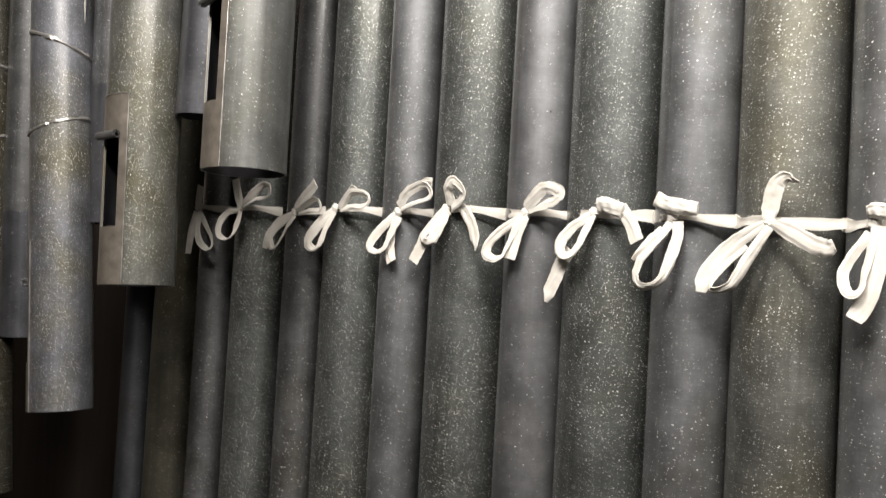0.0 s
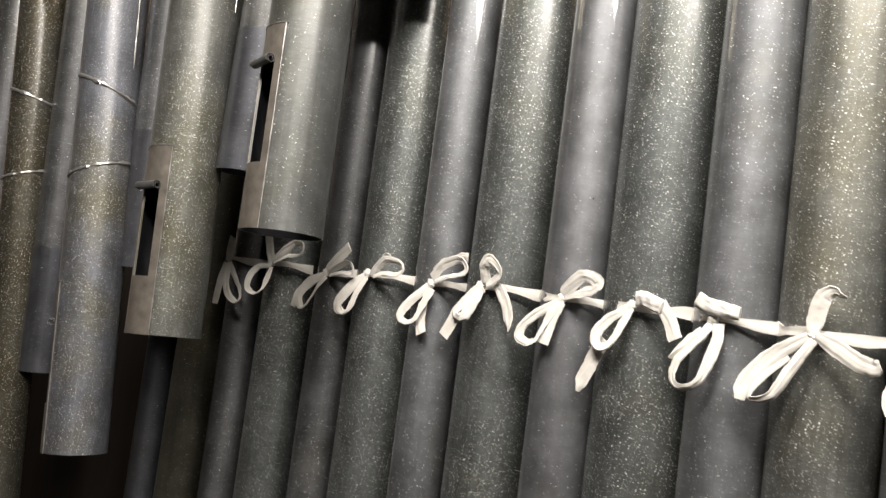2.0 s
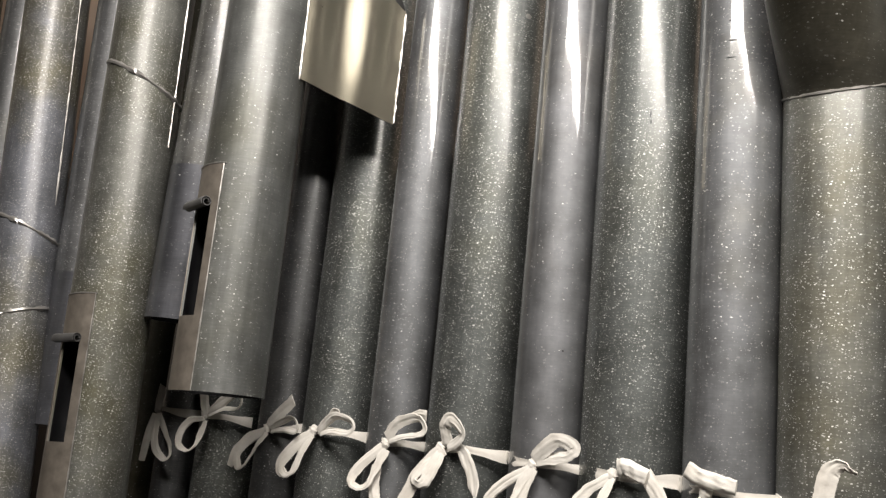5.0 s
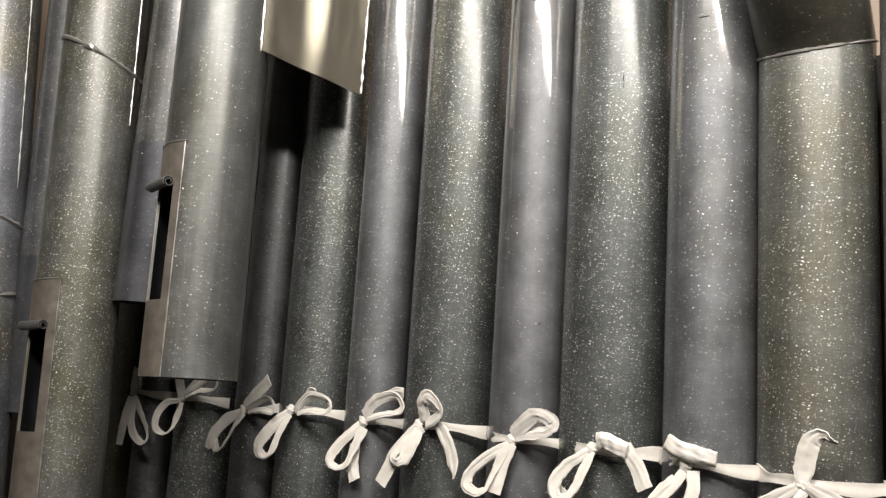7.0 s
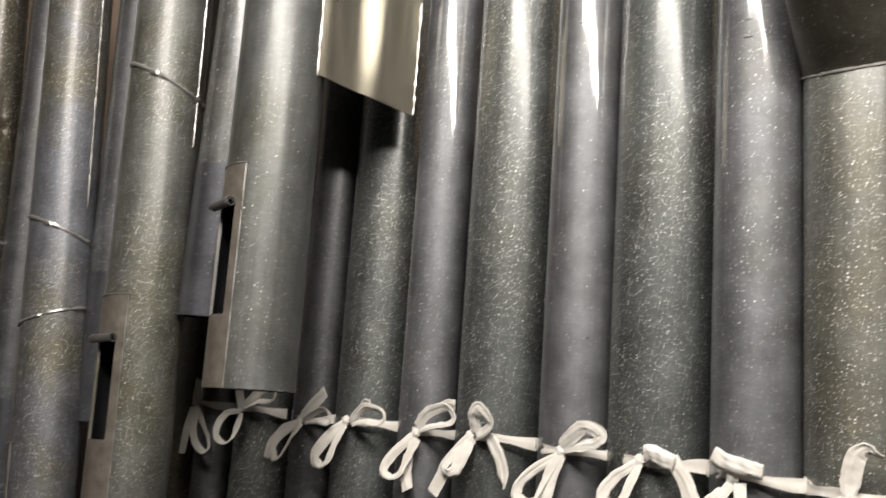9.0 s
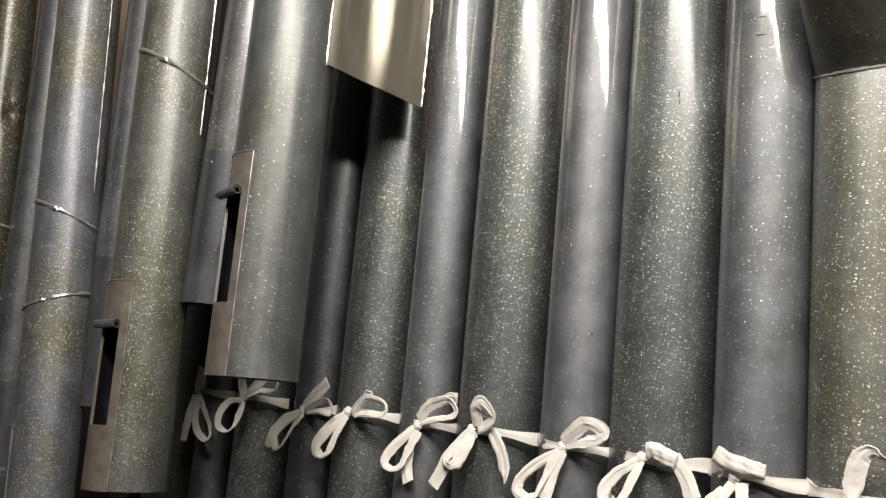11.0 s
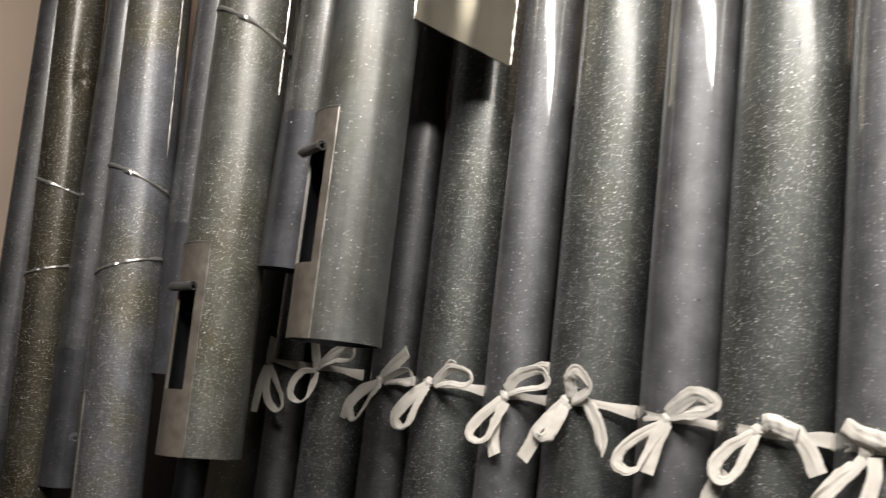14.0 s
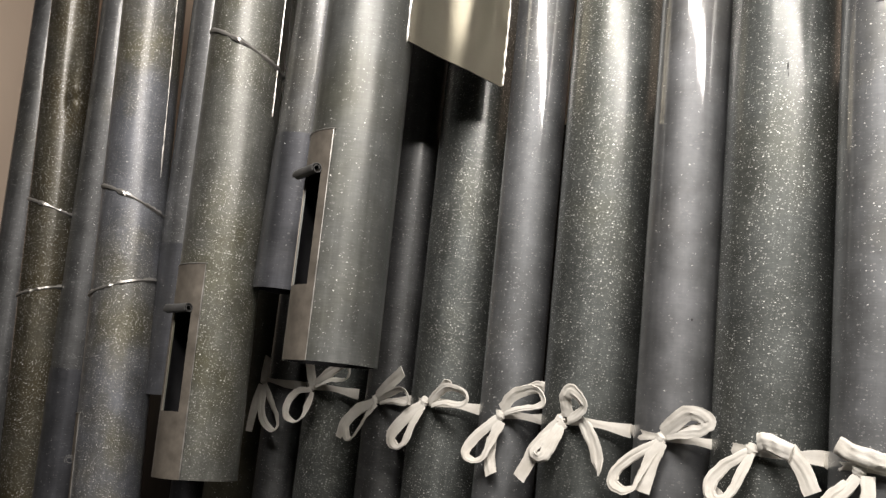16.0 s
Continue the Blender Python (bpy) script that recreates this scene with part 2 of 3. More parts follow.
WALL = plaster("beige_wall_paint", (0.60, 0.49, 0.40), 0.06)
# unseen walls, ceiling and floor are kept dark so little light bounces back
ROOM = plaster("unseen_wall_dark", (0.05, 0.042, 0.035), 0.08)
CEILING = plaster("ceiling_paint", (0.10, 0.095, 0.085), 0.06)
FLOOR = plaster("dark_floor", (0.035, 0.03, 0.025), 0.3)

# ---- mesh helpers ----


def part(name, bm, mat, parent=None, label="", smooth=True, mats=()):
    me = bpy.data.meshes.new(name)
    bm.normal_update()
    bm.to_mesh(me)
    bm.free()
    me.materials.append(mat)
    for extra in mats:
        me.materials.append(extra)
    if smooth:
        me.polygons.foreach_set("use_smooth", [True] * len(me.polygons))
        me.set_sharp_from_angle(angle=radians(40))
    ob = new(name, me)
    if parent:
        ob.parent = parent
    if label:
        ob["label"] = label
    return ob


def empty(name, m, label, category, group=""):
    ob = new(name)
    ob.empty_display_size = 0.05
    ob.matrix_world = m
    return tagged(ob, label, category, group)


def tube(r, z0, z1, hole=None, wall=0.0025, dents=(), step=0.06, seg=72):
    """A pipe wall with thickness, z0 to z1; hole: (angle from, angle to, z from, z to), angles in degrees from the front."""
    angles = [360.0 * k / seg - 180.0 for k in range(seg)]
    rows = max(2, int((z1 - z0) / step))
    zs = [z0 + (z1 - z0) * k / rows for k in range(rows + 1)]
    if hole:
        angles = sorted([a for a in angles if min(abs(a - hole[0]), abs(a - hole[1])) > 2.0] + list(hole[:2]))
        zs = sorted([z for z in zs if min(abs(z - hole[2]), abs(z - hole[3])) > 0.008] + list(hole[2:]))
    na, nz = len(angles), len(zs)

    def point(a, z, rad):
        for da, dz, depth, ra, rz in dents:
            q = ((a - da) / ra) ** 2 + ((z - dz) / rz) ** 2
            rad -= depth * math.exp(-q)
        return (rad * math.sin(radians(a)), -rad * math.cos(radians(a)), z)

    def gone(i, j):
        if not hole or j < 0 or j >= nz - 1:
            return j < 0 or j >= nz - 1
        a = angles[i % na]
        return hole[0] - 0.01 <= a < hole[1] - 0.01 and hole[2] - 1e-4 <= zs[j] < hole[3] - 1e-4

    bm = bmesh.new()
    uv = bm.loops.layers.uv.new("sheet")

    def lay(face, j, i):
        for loop in face.loops:
            x, y, z = loop.vert.co
            a = math.degrees(math.atan2(x, -y))
            if i == na - 1 and a < -90:
                a += 360
            if i == 0 and a > 90:
                a -= 360
            loop[uv].uv = (radians(a) * r, z)

    outer = [[bm.verts.new(point(a, z, r)) for a in angles] for z in zs]
    inner = [[bm.verts.new(point(a, z, r - wall)) for a in angles] for z in zs]
    for j in range(nz - 1):
        for i in range(na):
            if gone(i, j):
                continue
            k = (i + 1) % na
            lay(bm.faces.new((outer[j][i], outer[j][k], outer[j + 1][k], outer[j + 1][i])), j, i)
            f = bm.faces.new((inner[j][k], inner[j][i], inner[j + 1][i], inner[j + 1][k]))
            f.material_index = 1
            if gone(i, j - 1):
                bm.faces.new((inner[j][i], inner[j][k], outer[j][k], outer[j][i]))
            if gone(i, j + 1):
                bm.faces.new((outer[j + 1][i], outer[j + 1][k], inner[j + 1][k], inner[j + 1][i]))
            if gone(i - 1, j):
                bm.faces.new((inner[j][i], outer[j][i], outer[j + 1][i], inner[j + 1][i]))
            if gone(i + 1, j):
                bm.faces.new((outer[j][k], inner[j][k], inner[j + 1][k], outer[j + 1][k]))
    loose = [v for v in bm.verts if not v.link_faces]
    bmesh.ops.delete(bm, geom=loose, context="VERTS")
    return bm


def bead(points, radius, rough=0.25, sides=6, seed=1, flat=1.0):
    """A lumpy solder bead along a line of points."""
    rnd = random.Random(seed)
    bm = bmesh.new()
    rings = []
    pts = [Vector(p) for p in points]
    for k, p in enumerate(pts):
        t = (pts[min(k + 1, len(pts) - 1)] - pts[max(k - 1, 0)]).normalized()
        a = t.orthogonal().normalized()
        b = t.cross(a)
        r = radius * (1 + rough * rnd.uniform(-1, 1))
        if k in (0, len(pts) - 1):
            r *= 0.7
        rings.append([bm.verts.new(p + (a * math.cos(w) + b * math.sin(w) * flat) * r) for w in (math.tau * q / sides for q in range(sides))])
    for r0, r1 in zip(rings, rings[1:]):
        for q in range(sides):
            bm.faces.new((r0[q], r0[(q + 1) % sides], r1[(q + 1) % sides], r1[q]))
    bm.faces.new(rings[0][::-1])
    bm.faces.new(rings[-1])
    return bm


def slab(x0, x1, y0, y1, z0, z1):
    bm = bmesh.new()
    bmesh.ops.create_cube(bm, size=1.0)
    for v in bm.verts:
        v.co = Vector(((x0 + x1) / 2 + v.co.x * (x1 - x0), (y0 + y1) / 2 + v.co.y * (y1 - y0), (z0 + z1) / 2 + v.co.z * (z1 - z0)))
    return bm


def curve_points(points, count):
    """A smooth line through points (Catmull-Rom)."""
    pts = [Vector(p) for p in points]
    ext = [pts[0] * 2 - pts[1], *pts, pts[-1] * 2 - pts[-2]]
    out = []
    spans = len(pts) - 1
    for k in range(count + 1):
        x = min(k / count * spans, spans - 1e-6)
        i, t = int(x), x - int(x)
        p0, p1, p2, p3 = ext[i:i + 4]
        out.append(0.5 * (2 * p1 + (p2 - p0) * t + (2 * p0 - 5 * p1 + 4 * p2 - p3) * t * t + (3 * p1 - p0 - 3 * p2 + p3) * t ** 3))
    return out


# ---- room ----
def structure(name, bm, mat, m):
    ob = part(name, bm, mat, smooth=False)
    ob.matrix_world = m
    ob["kind"] = "structure"
    return ob


ROW = row_pose(0, 0, 0)
structure("floor", slab(-1.72, 4.0, -4.6, 1.0, -0.1, 0.0), FLOOR, ROW)
structure("wall_north", slab(-1.72, 4.0, 0.75, 0.9, 0.0, 4.2), WALL, ROW)
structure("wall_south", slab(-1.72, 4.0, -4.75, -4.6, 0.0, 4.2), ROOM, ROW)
structure("wall_west", slab(-1.87, -1.72, -0.42, 0.75, 0.0, 4.2), WALL, ROW)
# unseen stretch of the west side, darkened so it throws no fill light
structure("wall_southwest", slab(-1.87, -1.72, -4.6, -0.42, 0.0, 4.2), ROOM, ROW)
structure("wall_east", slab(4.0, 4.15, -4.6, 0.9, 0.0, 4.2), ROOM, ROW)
structure("ceiling", slab(-1.87, 4.15, -4.75, 0.9, 4.2, 4.35), CEILING, ROW)

def dark_wood():
    m, nt, bsdf = material("near_black_wood")
    tex = nt.nodes.new("ShaderNodeTexCoord")
    long = nt.nodes.new("ShaderNodeMapping")
    long.inputs["Scale"].default_value = (14, 14, 1.2)
    nt.links.new(tex.outputs["Object"], long.inputs[0])
    n1 = node(nt, "ShaderNodeTexNoise", Scale=3.0, Detail=6.0, Roughness=0.6)
    nt.links.new(long.outputs[0], n1.inputs["Vector"])
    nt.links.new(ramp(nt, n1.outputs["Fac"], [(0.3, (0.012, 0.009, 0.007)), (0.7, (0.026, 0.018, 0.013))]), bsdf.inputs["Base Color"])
    bsdf.inputs["Roughness"].default_value = 0.6
    return m


WOOD = dark_wood()
# dark board added over the lower wall so pipes don't mirror its beige
structure("dark_cover_board", slab(-1.72, -1.69, -0.42, 0.74, 0.0, 1.52), WOOD, ROW)
# panel added behind the row; its near black stands for shade in the gaps
structure("shade_panel", slab(-1.69, 1.42, 0.168, 0.20, 0.0, 2.13), WOOD, ROW)

# ---- back row of standing pipes ----
# number in the row: place along it, offset out of it, radius, metal; odd ones stand a little forward and are slimmer
STANDING = {
    # -1 and 0 take dark metals: shade of the hanging pipes, put into colour
    -1: (-0.461, -0.048, 0.035, METAL_SLEEVE), 0: (-0.332, -0.070, 0.056, METAL_SHADED),
    # 1 and 3 are toned darker than their own grey, for shade there
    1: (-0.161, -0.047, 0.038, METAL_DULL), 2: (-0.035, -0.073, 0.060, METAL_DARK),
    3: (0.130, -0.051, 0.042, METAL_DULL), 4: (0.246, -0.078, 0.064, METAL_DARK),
    5: (0.394, -0.057, 0.047, METAL_GREY), 6: (0.523, -0.083, 0.070, METAL_DARK),
    7: (0.669, -0.061, 0.051, METAL_PLAIN), 8: (0.790, -0.085, 0.0715, METAL_DARK),
    9: (0.928, -0.064, 0.0555, METAL_GREY), 10: (1.050, -0.075, 0.066, METAL_OLIVE),
    11: (1.180, -0.067, 0.057, METAL_GREY), 12: (1.305, -0.084, 0.071, METAL_DARK),
}
LOOKS = {
    METAL_DARK: "dark grey organ pipe thickly flecked with white spots",
    METAL_GREY: "mid-grey organ pipe with scattered white flecks",
    METAL_PLAIN: "plain slate-grey organ pipe with hardly any flecks",
    METAL_DULL: "dull grey organ pipe with few flecks, toned darker for its shade",
    METAL_SHADED: "brown-olive organ pipe, hardly flecked, coloured dark for its shade",
    METAL_SLEEVE: "slate organ pipe, hardly flecked, coloured dark for its shade",
    METAL_OLIVE: "olive-tarnished grey organ pipe thickly flecked with white",
}
BEND, BEND_Z = 20.0, 2.112


def bent_top(bm, zc, slope, near):
    """Cut the top end of a tube on a slope, lower at the front."""
    for v in bm.verts:
        if v.co.z > zc - near:
            v.co.z += slope * v.co.y
    return bm


def elbow(r, tilt, length):
    """The leaning length of pipe above a mitre joint, bent out of the row."""
    bm = bmesh.new()
    uv = bm.loops.layers.uv.new("sheet")
    slope, seg, rings = math.tan(radians(tilt / 2)), 64, []
    way = Vector((0, -math.sin(radians(tilt)), math.cos(radians(tilt))))
    for rad, along in ((r, 0.0), (r, length), (r - 0.0025, length), (r - 0.0025, 0.0)):
        ring = []
        for k in range(seg):
            a = math.tau * k / seg
            p = Vector((rad * math.sin(a), -rad * math.cos(a), -slope * rad * math.cos(a)))
            ring.append(bm.verts.new(p + way * along))
        rings.append(ring)
    for r0, r1 in zip(rings, rings[1:]):
        for k in range(seg):
            f = bm.faces.new((r0[k], r0[(k + 1) % seg], r1[(k + 1) % seg], r1[k]))
            for loop, q in zip(f.loops, (k, k + 1, k + 1, k)):
                loop[uv].uv = (math.tau * q / seg * r, loop.vert.co.z * 1.3)
    return bm


def ring_points(r, zc, across, front, a0=-180, a1=180, step=6):
    return [(r * math.sin(radians(a)), -r * math.cos(radians(a)), zc + across * math.sin(radians(a)) + front * math.cos(radians(a))) for a in range(a0, a1 + 1, step)]


standing = {}
for number, (s, d, r, metal) in STANDING.items():
    mitred = number == 10
    label = LOOKS[metal] + (", mitred" if mitred else "")
    p = empty("standing_pipe", row_pose(s, d, 0.0), label, "organ pipe", "standing pipes tied in a row")
    standing[number] = p
    if mitred:
        slope = math.tan(radians(BEND))
        part("body", bent_top(tube(r, 0.0, BEND_Z, step=0.15), BEND_Z, slope, 0.02), metal, p, mats=(INSIDE,))
        # the elbow's shaded underside is put into its metal colour
        bend = part("elbow", elbow(r, 2 * BEND, 0.5), METAL_SHADED, p, "leaning mitred length of olive metal, coloured dark for its shade")
        bend.location = (0, 0, BEND_Z + 0.001)
        part("solder_joint", bead(ring_points(r + 0.0005, BEND_Z, 0.0, -slope * r), 0.0017, 0.5, seed=3), SOLDER, p, "bright solder line")
    else:
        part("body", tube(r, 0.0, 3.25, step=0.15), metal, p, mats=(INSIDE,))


def blemish(r, a, z, wide, tall, seed):
    """A small dark scar on a pipe's wall."""
    bm = bmesh.new()
    bmesh.ops.create_icosphere(bm, subdivisions=2, radius=1.0)
    turn = Matrix.Rotation(radians(a), 4, "Z")
    for v in bm.verts:
        k = 1 + 0.3 * noise.noise(v.co * 2 + Vector((seed, 0, 0)))
        v.co = turn @ Vector((v.co.x * wide * k, -r + v.co.y * 0.0006, v.co.z * tall * k + z))
    return bm


# number in the row, angle, height, half width, half height
SCARS = [(7, 46.0, 1.772, 0.0012, 0.0016), (8, 25.5, 2.100, 0.0011, 0.0055), (8, 26.2, 2.088, 0.0009, 0.003),
         (9, 8.0, 2.180, 0.0055, 0.0008), (9, 7.0, 2.156, 0.0065, 0.0009), (9, 4.0, 2.208, 0.0022, 0.0007), (7, 15.0, 2.238, 0.0045, 0.0005)]
for number, a, z, wide, tall in SCARS:
    part("scar", blemish(STANDING[number][2], a, z, wide, tall, number), INSIDE, standing[number], "small dark scar")
part("solder_drop", blemish(STANDING[6][2], 62.0, 2.313, 0.0055, 0.0045, 4), SOLDER, standing[6], "bright drop of solder")


# ---- front pipes hanging from their bends ----
def patch(r, a0, a1, z0, z1, hole, thick=0.0014):
    """A curved strip on a pipe's wall with an opening in it."""
    angles = sorted({a0, a1, hole[0], hole[1], *[a0 + (a1 - a0) * k / 12 for k in range(13)]})
    zs = sorted({z0, z1, hole[2], hole[3]})
    bm = bmesh.new()
    grid = {}
    for w, rad in enumerate((r, r + thick)):
        for i, a in enumerate(angles):
            for j, z in enumerate(zs):
                grid[w, i, j] = bm.verts.new((rad * math.sin(radians(a)), -rad * math.cos(radians(a)), z))

    def solid(i, j):
        if not (0 <= i < len(angles) - 1 and 0 <= j < len(zs) - 1):
            return False
        return not (hole[0] - 0.01 <= angles[i] < hole[1] - 0.01 and hole[2] - 1e-4 <= zs[j] < hole[3] - 1e-4)

    for i in range(len(angles) - 1):
        for j in range(len(zs) - 1):
            if not solid(i, j):
                continue
            bm.faces.new((grid[1, i, j], grid[1, i + 1, j], grid[1, i + 1, j + 1], grid[1, i, j + 1]))
            if not solid(i - 1, j):
                bm.faces.new((grid[0, i, j], grid[1, i, j], grid[1, i, j + 1], grid[0, i, j + 1]))
            if not solid(i + 1, j):
                bm.faces.new((grid[1, i + 1, j], grid[0, i + 1, j], grid[0, i + 1, j + 1], grid[1, i + 1, j + 1]))
            if not solid(i, j - 1):
                bm.faces.new((grid[0, i, j], grid[0, i + 1, j], grid[1, i + 1, j], grid[1, i, j]))
            if not solid(i, j + 1):
                bm.faces.new((grid[1, i, j + 1], grid[1, i + 1, j + 1], grid[0, i + 1, j + 1], grid[0, i, j + 1]))
    loose = [v for v in bm.verts if not v.link_faces]
    bmesh.ops.delete(bm, geom=loose, context="VERTS")
    return bm


def scroll(radius, length, turns=1.6):
    """A tongue of sheet rolled up into a spiral, its axis along x."""
    bm = bmesh.new()
    steps, thick, rows = 40, 0.0012, []
    for k in range(steps + 1):
        w = math.tau * turns * k / steps
        rad = radius * (0.45 + 0.55 * k / steps)
        row = []
        for q in (0.0, thick):
            for x in (-length / 2, length / 2):
                row.append(bm.verts.new((x, (rad - q) * math.cos(w), (rad - q) * math.sin(w))))
        rows.append(row)
    for r0, r1 in zip(rows, rows[1:]):
        bm.faces.new((r0[0], r0[1], r1[1], r1[0]))
        bm.faces.new((r0[3], r0[2], r1[2], r1[3]))
        bm.faces.new((r0[2], r0[0], r1[0], r1[2]))
        bm.faces.new((r0[1], r0[3], r1[3], r1[1]))
    for r in (rows[0], rows[-1]):
        bm.faces.new((r[0], r[2], r[3], r[1]))
    bmesh.ops.recalc_face_normals(bm, faces=bm.faces)
    return bm


def hanging(s, d, lean_s, lean_d, r, bottom, metal, label, slot=None, strip=None, joints=(), seam=None, dents=()):
    """A pipe that hangs open end down. slot: angles and heights of its tuning slot; strip: angles and top of the lap round it."""
    p = empty("hanging_pipe", row_pose(s, d, bottom, lean_s, lean_d), label, "organ pipe", "slotted hanging pipes")
    hole = (slot[0], slot[1], slot[2] - bottom, slot[3] - bottom) if slot else None
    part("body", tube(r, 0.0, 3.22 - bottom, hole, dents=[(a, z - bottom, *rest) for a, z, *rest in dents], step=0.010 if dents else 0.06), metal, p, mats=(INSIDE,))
    if slot:
        lap = part("slot_strip", patch(r + 0.0002, strip[0], strip[1], -0.0005, strip[2] - bottom, (hole[0] + 1, hole[1] - 1, hole[2] + 0.001, hole[3])), STRIP, p, "pale lapped strip framing the tuning slot")
        mid = (slot[0] + slot[1]) / 2
        wide = 2 * r * math.sin(radians((slot[1] - slot[0]) / 2))
        roll = part("tuning_scroll", scroll(0.0092, wide * 1.22), SCROLL, lap, "rolled dark metal tongue")
        roll.matrix_local = Matrix.Rotation(radians(mid), 4, "Z") @ Matrix.Translation((-wide * 0.08, -r - 0.004, hole[3] + 0.002))
        line = [((r + 0.0012) * math.sin(radians(strip[1])), -(r + 0.0012) * math.cos(radians(strip[1])), z * (strip[2] - bottom) / 24) for z in range(25)]
        part("lap_seam", bead(line, 0.0011, 0.45, seed=int(1000 * r)), SOLDER, lap)
        edge = ring_points(r + 0.0014, strip[2] - bottom, 0.0, 0.0, int(strip[0]), int(strip[1]) + 4, 3)
        part("lap_seam", bead(edge, 0.0013, 0.3, seed=5), SOLDER, lap)
    for k, (zc, across, front) in enumerate(joints):
        part("solder_joint", bead(ring_points(r, zc - bottom, across, front), 0.0041, 0.55, seed=11 + k, flat=0.8), SOLDER, p, "bright irregular solder joint")
    if seam:
        a, z0 = seam
        rnd = random.Random(int(100 * z0))
        line = [((r + 0.001) * math.sin(radians(a + rnd.uniform(-0.7, 0.7))), -(r + 0.001) * math.cos(radians(a)), z - bottom) for z in np.arange(z0, 3.2, 0.012)]
        part("solder_seam", bead(line, 0.0016, 0.7, seed=int(1000 * z0)), SOLDER, p, "bright lumpy vertical solder seam")
    return p


front_pipe = hanging(0.256, 0.196, -0.021, -0.008, 0.069, 1.668, METAL_PALE, "grey flecked hanging organ pipe with slot and rolled tongue", (-36, 10, 1.774, 1.942), (-52, 20, 2.006))
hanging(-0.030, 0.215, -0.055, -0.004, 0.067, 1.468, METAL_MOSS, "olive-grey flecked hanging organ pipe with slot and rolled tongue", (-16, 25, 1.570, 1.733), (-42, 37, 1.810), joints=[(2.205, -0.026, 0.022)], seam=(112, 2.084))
hanging(-0.326, 0.222, -0.105, 0.015, 0.062, 1.205, METAL_BLUE, "bluish-grey flecked hanging organ pipe with two solder joints", (-42, -8, 1.30, 1.46), (-55, -2, 1.545), joints=[(1.953, -0.018, 0.022), (1.782, 0.010, -0.012)], seam=(106, 1.999))
hanging(-0.735, 0.205, -0.040, 0.055, 0.052, 0.95, METAL_BROWN, "dark brown-olive dented hanging organ pipe with two solder joints", joints=[(1.968, -0.012, 0.014), (1.779, 0.008, -0.009)], dents=[(90, 2.215, 0.009, 15, 0.020), (84, 2.275, 0.004, 13, 0.05), (98, 2.245, -0.003, 9, 0.016)])

# the bright sheet that joins the front hanging pipe to the row behind it
SHEET_A, SHEET_B = Vector((0.304, -0.182, 0)), Vector((0.372, -0.011, 0))
SHEET_SIDE = Vector((SHEET_B.y - SHEET_A.y, SHEET_A.x - SHEET_B.x, 0)).normalized()


def strip_mesh(rows, thick):
    """A thin sheet through rows of points, each a list from its lower to its upper end; thick: a vector."""
    bm = bmesh.new()
    front = [[bm.verts.new(p) for p in row] for row in rows]
    back = [[bm.verts.new(p + thick) for p in row] for row in rows]
    n, m = len(rows), len(rows[0])
    for k in range(n - 1):
        for j in range(m - 1):
            bm.faces.new((front[k][j], front[k + 1][j], front[k + 1][j + 1], front[k][j + 1]))
            bm.faces.new((back[k + 1][j], back[k][j], back[k][j + 1], back[k + 1][j + 1]))
        bm.faces.new((back[k][0], back[k + 1][0], front[k + 1][0], front[k][0]))
        bm.faces.new((front[k][-1], front[k + 1][-1], back[k + 1][-1], back[k][-1]))
    for k in (0, n - 1):
        for j in range(m - 1):
            bm.faces.new((front[k][j], front[k][j + 1], back[k][j + 1], back[k][j]))
    bmesh.ops.recalc_face_normals(bm, faces=bm.faces)
    return bm


def sheet_point(t, z):
    bow = (0.0065 * math.sin(math.tau * 1.75 * t + 0.4) - 0.002) * math.sin(math.pi * t) * (0.12 + min(1.0, (z - 2.14) / 0.14))
    return SHEET_A.lerp(SHEET_B, t) + SHEET_SIDE * bow + Vector((0, 0, z))


def sheet_rows():
    rows = []
    for k in range(33):
        t = k / 32
        low, high = 2.172 - 0.034 * t, 2.342 + 0.14 * (1 - t)
        rows.append([sheet_point(t, low + (high - low) * q / 10) for q in range(11)])
    return rows


low_rows = sheet_rows()
lean = Vector((0.03, -0.34, 0.42))
sheet = part("joining_sheet", strip_mesh(low_rows, SHEET_SIDE * -0.002), TIN, front_pipe, "bright curved tin sheet between the pipes")
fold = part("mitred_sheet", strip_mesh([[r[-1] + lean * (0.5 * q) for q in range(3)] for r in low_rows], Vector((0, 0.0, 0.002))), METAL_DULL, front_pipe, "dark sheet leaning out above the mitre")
for ob in (sheet, fold):
    ob.matrix_parent_inverse = front_pipe.matrix_world.inverted()
    ob.matrix_basis = ROW
rnd = random.Random(8)
edge = part("solder_seam", bead([(0.3105 - 0.021 * (z - 2.2) + rnd.uniform(-0.0006, 0.0006), -0.172, z) for z in np.arange(2.166, 3.2, 0.011)], 0.0022, 0.7, seed=21), SOLDER, front_pipe, "bright lumpy vertical solder seam")
edge.matrix_parent_inverse = front_pipe.matrix_world.inverted()
edge.matrix_basis = ROW
beads = part("solder_seam", bead([(0.373 + rnd.uniform(-0.0006, 0.0006), -0.011, z) for z in np.arange(2.140, 2.345, 0.009)], 0.0022, 0.7, seed=9), SOLDER, front_pipe, "bright lumpy vertical solder seam")
beads.matrix_parent_inverse = front_pipe.matrix_world.inverted()
beads.matrix_basis = ROW

